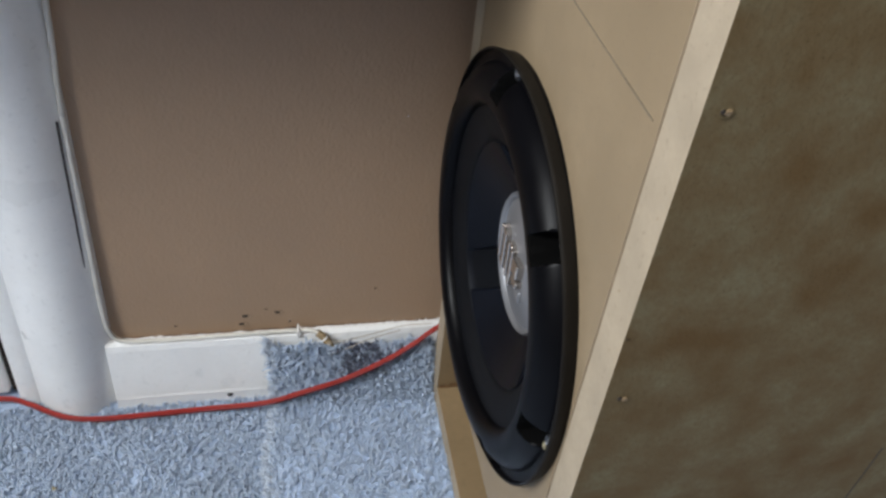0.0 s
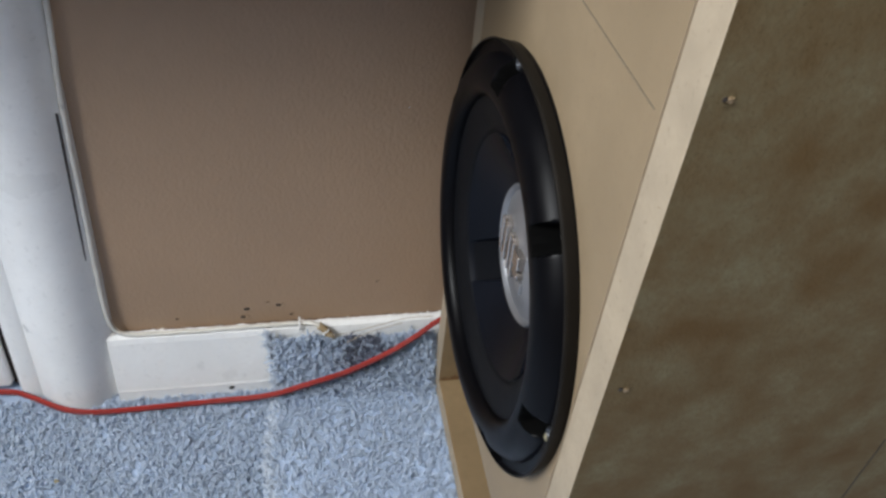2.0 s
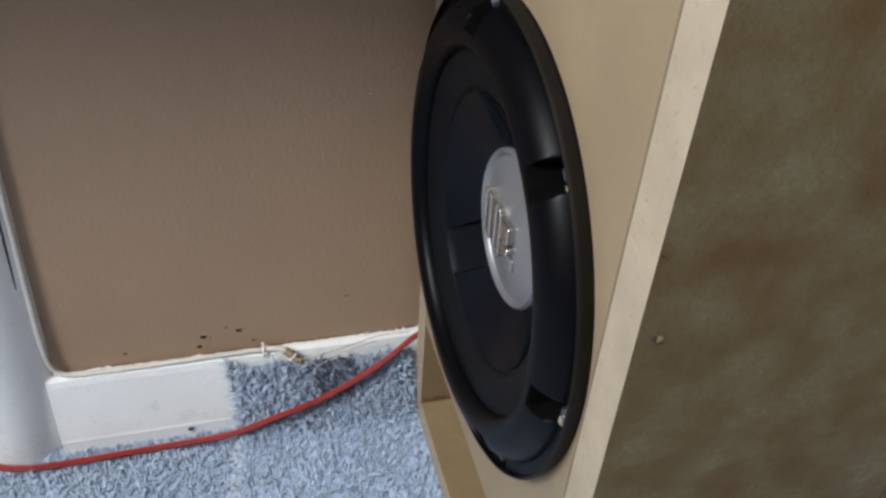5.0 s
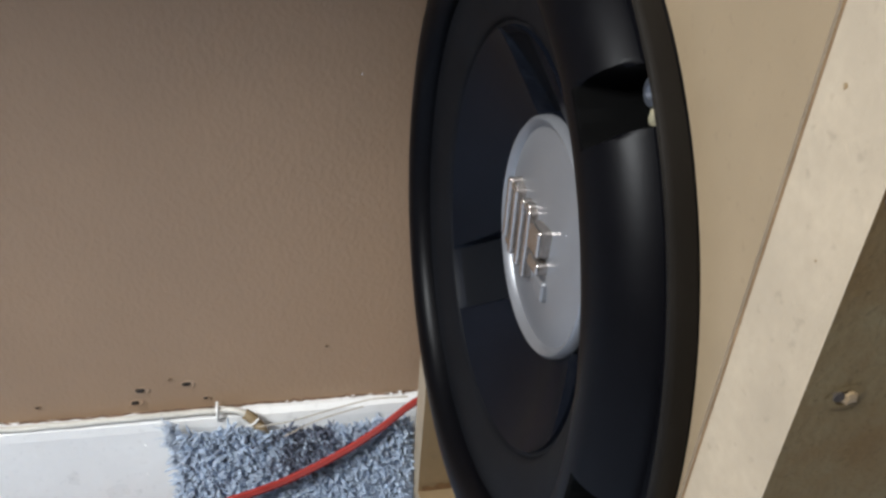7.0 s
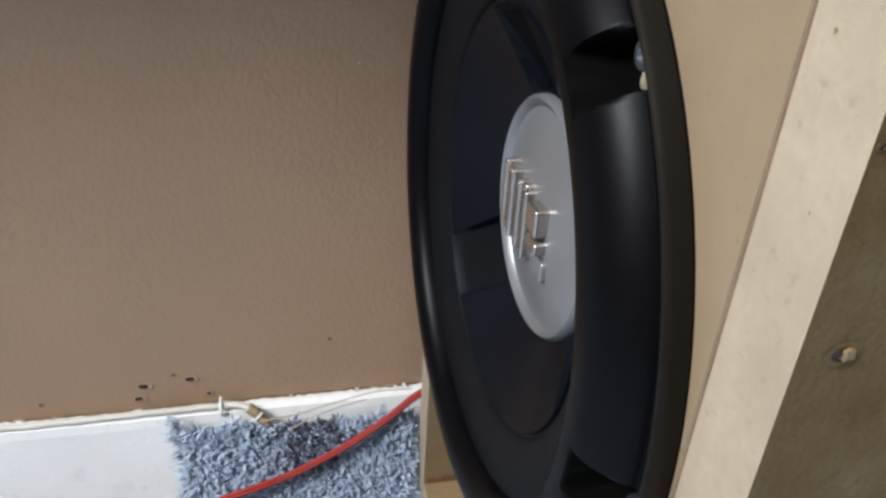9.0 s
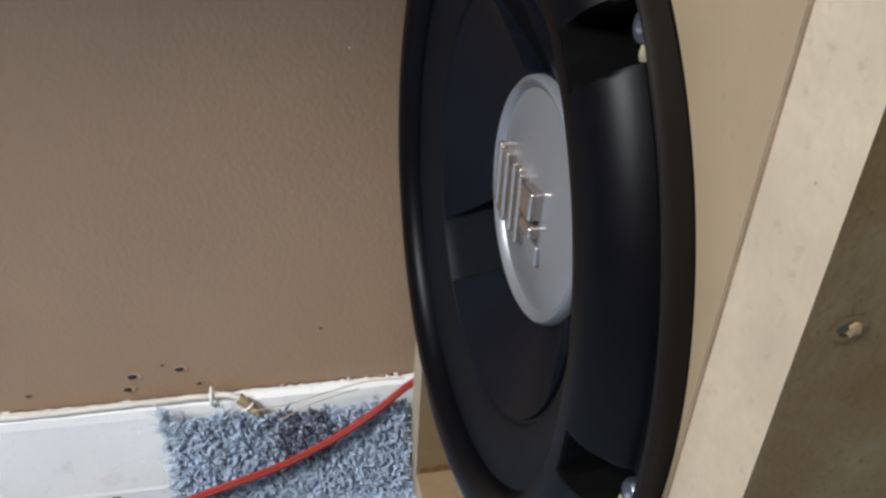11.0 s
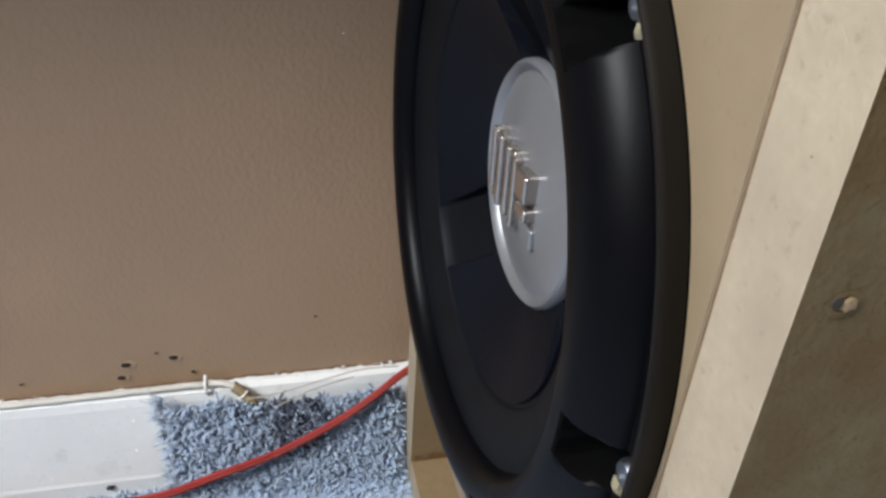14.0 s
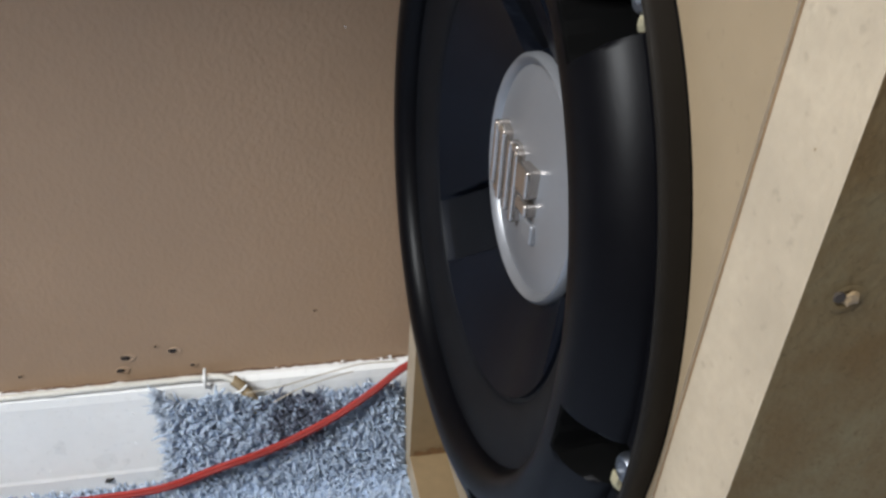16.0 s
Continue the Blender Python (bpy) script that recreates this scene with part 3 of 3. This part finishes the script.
def subwoofer():
    sub = thing("subwoofer", "black round subwoofer driver with silver dust cap, bolted to MDF baffle", "subwoofer")
    sub.matrix_world = pose(-0.0024, SUB_Y + 0.0006, SUB_Z, 0, 0.47, 1.2)
    part("gasket", lathe([(0.1050, 0.0034), (0.1112, 0.0034), (0.1112, -0.0006), (0.1050, -0.0006)]), BLACK_RUBBER, sub, "thin black sealing gasket")
    part("basket", lathe([(0.1030, 0.0), (0.0980, 0.030), (0.0700, 0.062), (0.0560, 0.066), (0.0560, 0.100), (0.0, 0.100)], 48), BLACK_RUBBER, sub)
    part("rim_band", lathe([(0.1080, -0.0006), (0.1116, -0.0006), (0.1120, -0.0014), (0.1130, -0.0052), (0.1132, -0.0062), (0.1129, -0.0069), (0.1122, -0.0072)]), RIM_BAND, sub, "matt brown-black outer rim", True)
    roll = [(0.1122, -0.0072), (0.1118, -0.0070), (0.1115, -0.0060), (0.1112, -0.0046), (0.1090, -0.0044)]
    for i in range(33):
        u = radians(70 - 70 * i / 32)
        roll.append((0.0922 + 0.0150 * math.sin(u), -0.0144 + 0.0150 * (1 - math.cos(u))))
    for i in range(1, 17):
        u = math.sin(math.pi / 2 * i / 16)
        roll.append((0.0922 - 0.0078 * u, -0.0072 - 0.0072 * (1 - u ** 2.4) ** 0.5))
    trim = part("moulded_trim", lathe(roll, 800, slot_depth), BLACK_RUBBER, sub, "black moulded rubber trim with bolt cutouts", True, mats=(SLOT_SHADE,))
    for poly in trim.data.polygons:
        c = poly.center
        r, step = math.hypot(c.y, c.z), 2 * math.pi / BOLTS
        off = (math.atan2(c.z, c.y) - PHASE + step / 2) % step - step / 2
        poly.material_index = int(0.0940 < r < 0.1118 and abs(off) * r < 0.0068)
    ring = [(0.0844 - 0.0170 * i / 12, -0.0072 + 0.0043 * i / 12 - 0.0006 * math.sin(math.pi * i / 12)) for i in range(13)]
    ring += [(0.0670, -0.0024), (0.0665, -0.0016), (0.0654, -0.0014)]
    part("surround", lathe(ring), SURROUND, sub, "soft black half-roll surround", True)

    def spokes(a, r, d):
        best = 9.0
        for c in (-45, 75, 195):
            best = min(best, abs((a - radians(c) + math.pi) % (2 * math.pi) - math.pi) * r)
        f = max(0.0, min(1.0, (0.0125 - best) / 0.0007))
        g = max(0.0, min(1.0, (0.0644 - r) / 0.001)) * max(0.0, min(1.0, (r - 0.0385) / 0.001))
        return d + f * g * 0.0062 * max(0.0, (0.0650 - r) / 0.027) ** 0.6

    cone = [(0.0654, -0.0014)] + [(0.0650 - 0.0270 * i / 14, -0.0026 + 0.0148 * (i / 14) ** 0.92) for i in range(15)]
    cone_part = part("cone", lathe(cone, 900, spokes), CONE, sub, "glossy blue-black cone with three flat spokes", True, mats=(CONE_MATT,))
    for poly in cone_part.data.polygons:
        c = poly.center
        r, a = math.hypot(c.y, c.z), math.atan2(c.z, c.y)
        off = min(abs((a - radians(q) + math.pi) % (2 * math.pi) - math.pi) * r for q in (-45, 75, 195))
        poly.material_index = int(off < 0.0117 and 0.039 < r < 0.0636)
    dome = [(0.0388, 0.0122), (0.0386, 0.0100), (0.0374, 0.0088), (0.0362, 0.0094), (0.0350, 0.0112)]
    for i in range(1, 15):
        f = i / 14
        dome.append((0.0350 * (1 - f), 0.0112 - 0.0044 * (1 - (1 - f) ** 2)))
    cap = part("dust_cap", lathe(dome, 120), CAP_GREY, sub, "silver-grey domed dust cap", True)
    # a raised badge of plain metal bars
    turn = Matrix.Rotation(radians(-4), 3, "X")
    for y, z, w, h, t in ((0.0195, 0.0020, 0.0030, 0.0215, 0.0040), (0.0128, 0.0000, 0.0032, 0.0240, 0.0040), (0.0162, 0.0105, 0.0050, 0.0032, 0.0034), (0.0165, -0.0095, 0.0050, 0.0030, 0.0034),
                          (0.0055, -0.0005, 0.0030, 0.0235, 0.0040), (-0.0010, -0.0015, 0.0030, 0.0235, 0.0040), (0.0022, 0.0098, 0.0045, 0.0030, 0.0034),
                          (-0.0095, 0.0045, 0.0095, 0.0090, 0.0046), (-0.0100, -0.0038, 0.0090, 0.0042, 0.0042), (-0.0110, -0.0118, 0.0078, 0.0070, 0.0016)):
        bm = block((-t, -w / 2, -h / 2), (0.002, w / 2, h / 2), 0.0011, 3)
        bmesh.ops.translate(bm, verts=bm.verts, vec=(0.0080, y, z))
        bmesh.ops.rotate(bm, verts=bm.verts, matrix=turn)
        part("badge_bar", bm, CAP_GREY if t < 0.002 else LOGO_METAL, cap, "raised badge bar")
    for i in range(BOLTS):
        a = PHASE + 2 * math.pi * i / BOLTS
        bm = lathe([(0.0039, -0.0020), (0.0039, -0.0038), (0.0037, -0.0042), (0.0034, -0.0043), (0.0034, -0.0066), (0.0028, -0.0076), (0.0015, -0.0077), (0.0012, -0.0064), (0.0, -0.0063)], 24)
        bolt = part("bolt", bm, STEEL, sub, "zinc-plated pan head bolt", True)
        bolt.location = (0.0032, 0.1070 * math.cos(a), 0.1070 * math.sin(a))
    for i in (2, 3):
        a = PHASE + 2 * math.pi * i / BOLTS + 0.05
        bm = bmesh.new()
        bmesh.ops.create_icosphere(bm, subdivisions=2, radius=0.0026)
        for v in bm.verts:
            v.co *= 0.8 + 0.5 * noise.noise(v.co * 500)
            v.co.x *= 0.6
        bmesh.ops.translate(bm, verts=bm.verts, vec=(-0.0035, 0.1062 * math.cos(a), 0.1062 * math.sin(a)))
        part("sealing_foam", bm, FOAM, sub, "cream scrap of sealing foam")


subwoofer()

# ---- cables and small things ----
def red_cable():
    line = [(-0.60, -0.108, 0.0085), (-0.42, -0.098, 0.0085), (-0.345, -0.0985, 0.0088), (-0.322, -0.1060, 0.0090), (-0.303, -0.1170, 0.0092), (-0.286, -0.1240, 0.0092), (-0.263, -0.1268, 0.0090),
            (-0.226, -0.1262, 0.0090), (-0.183, -0.1255, 0.0095), (-0.1380, -0.1310, 0.0180), (-0.1064, -0.1335, 0.0312), (-0.0750, -0.1305, 0.0392),
            (-0.0430, -0.1260, 0.0523), (-0.0200, -0.1225, 0.0660), (-0.0020, -0.1172, 0.0768), (0.018, -0.1145, 0.0850), (0.05, -0.1145, 0.095)]
    cable = thing("speaker_cable", "twin red speaker cable lying over the carpet", "cable")
    part("core", tube(line, 0.0013, side=Vector((0, 0.0007, 0.0007))), RED_PVC, cable, smooth=True)
    part("core", tube(line, 0.0013, side=Vector((0, -0.0007, -0.0006))), DARK_PVC, cable, "darker red second core", smooth=True)


red_cable()


def wall_wire():
    line = [(-0.2285, -0.1030, 0.470), (-0.2365, -0.1030, 0.345), (-0.2425, -0.1030, 0.278), (-0.2458, -0.1025, 0.21), (-0.2485, -0.1030, 0.145), (-0.2500, -0.1035, 0.098),
            (-0.2475, -0.1035, 0.078), (-0.2390, -0.1035, 0.0710), (-0.2200, -0.1035, 0.0695), (-0.1800, -0.1035, 0.0700), (-0.1400, -0.1035, 0.0705), (-0.1090, -0.1040, 0.0715),
            (-0.1000, -0.1060, 0.0725), (-0.0935, -0.1085, 0.0708)]
    wire = thing("telephone_wire", "thin cream wire painted in along the baseboard", "wire")
    part("sheath", tube(line, 0.0018, n=8, jitter=0.00012), OLD_WHITE, wire, smooth=True)
    part("sheath", tube([(-0.0948, -0.1080, 0.0712), (-0.0905, -0.1105, 0.0690), (-0.0862, -0.1130, 0.0640), (-0.0835, -0.1135, 0.0560), (-0.0825, -0.1120, 0.0470)], 0.0030, n=8, jitter=0.00012), BROWN_SHEATH, wire, "bare olive-brown end of the wire", True)
    part("tie", tube([(-0.0945, -0.1120, 0.0655), (-0.0905, -0.1142, 0.0685), (-0.0872, -0.1135, 0.0720)], 0.0006, 6), WHITE_GLOSS, wire, "thin white tie", True)
    grime = tube([(-0.244 + 0.02 * i, -0.0986, 0.0692) for i in range(14)], 0.0007, 6, 6, jitter=0.0004)
    tagged(part("grime_line", grime, GRIME, smooth=True), "brown grimy gap along the top of the baseboard", "grime", kind="structure")
    clip = thing("cable_clip", "small white cable clip on the baseboard", "cable clip", (-0.1095, -0.1040, 0.0712))
    bm = tube([(0, 0.003, -0.006), (0, -0.0022, -0.0045), (0, -0.0032, 0.0), (0, -0.0012, 0.0032), (0, 0.0035, 0.0030)], 0.0009, n=5)
    part("saddle", bm, WHITE_GLOSS, clip, smooth=True)
    for pts in ([(-0.088, -0.118, 0.070), (-0.070, -0.1200, 0.074), (-0.050, -0.118, 0.0775), (-0.026, -0.113, 0.0785), (-0.004, -0.112, 0.0775)],
                [(-0.074, -0.123, 0.066), (-0.060, -0.1215, 0.0725), (-0.045, -0.1195, 0.076), (-0.030, -0.1165, 0.0770)]):
        tagged(part("loose_thread", tube(pts, 0.00035, 6), THREAD, smooth=True), "thin tan carpet thread hanging loose", "thread", "loose threads")


wall_wire()


def lump(name, place, size, mat, label, category):
    bm = bmesh.new()
    bmesh.ops.create_icosphere(bm, subdivisions=2, radius=size)
    for v in bm.verts:
        v.co *= 0.8 + 0.7 * noise.noise(v.co / size * 1.3 + Vector(place) * 50)
        v.co.z *= 0.6
    ob = part(name, bm, mat)
    ob.location = place
    tagged(ob, label, category)


lump("debris", (-0.1668, -0.1125, 0.0095), 0.0026, BLACK_BIT, "small black crumb beside the baseboard", "debris")
lump("debris", (-0.290, -0.185, 0.0075), 0.0022, FOAM, "pale crumb on the carpet", "debris")

# paint flakes and nodules on the baseboard and the wall
for x, y, z, size in ((-0.0715, -0.1010, 0.0712, 0.0012), (-0.052, -0.1012, 0.0706, 0.0010), (-0.034, -0.1010, 0.0715, 0.0015), (-0.023, -0.1012, 0.0708, 0.0011),
                      (-0.012, -0.1012, 0.0712, 0.0016), (-0.007, -0.1020, 0.0725, 0.0020), (-0.149, -0.1078, 0.0535, 0.0011), (-0.1500, -0.1095, 0.0330, 0.0012),
                      (-0.196, -0.1113, 0.0200, 0.0010), (-0.138, -0.1090, 0.0180, 0.0009), (-0.0322, -0.0985, 0.2637, 0.0009), (-0.2700, -0.1142, 0.072, 0.0012)):
    lump("paint_flake", (x, y, z), size * 0.62, WHITE_GLOSS, "small raised flake of white paint", "paint flake")
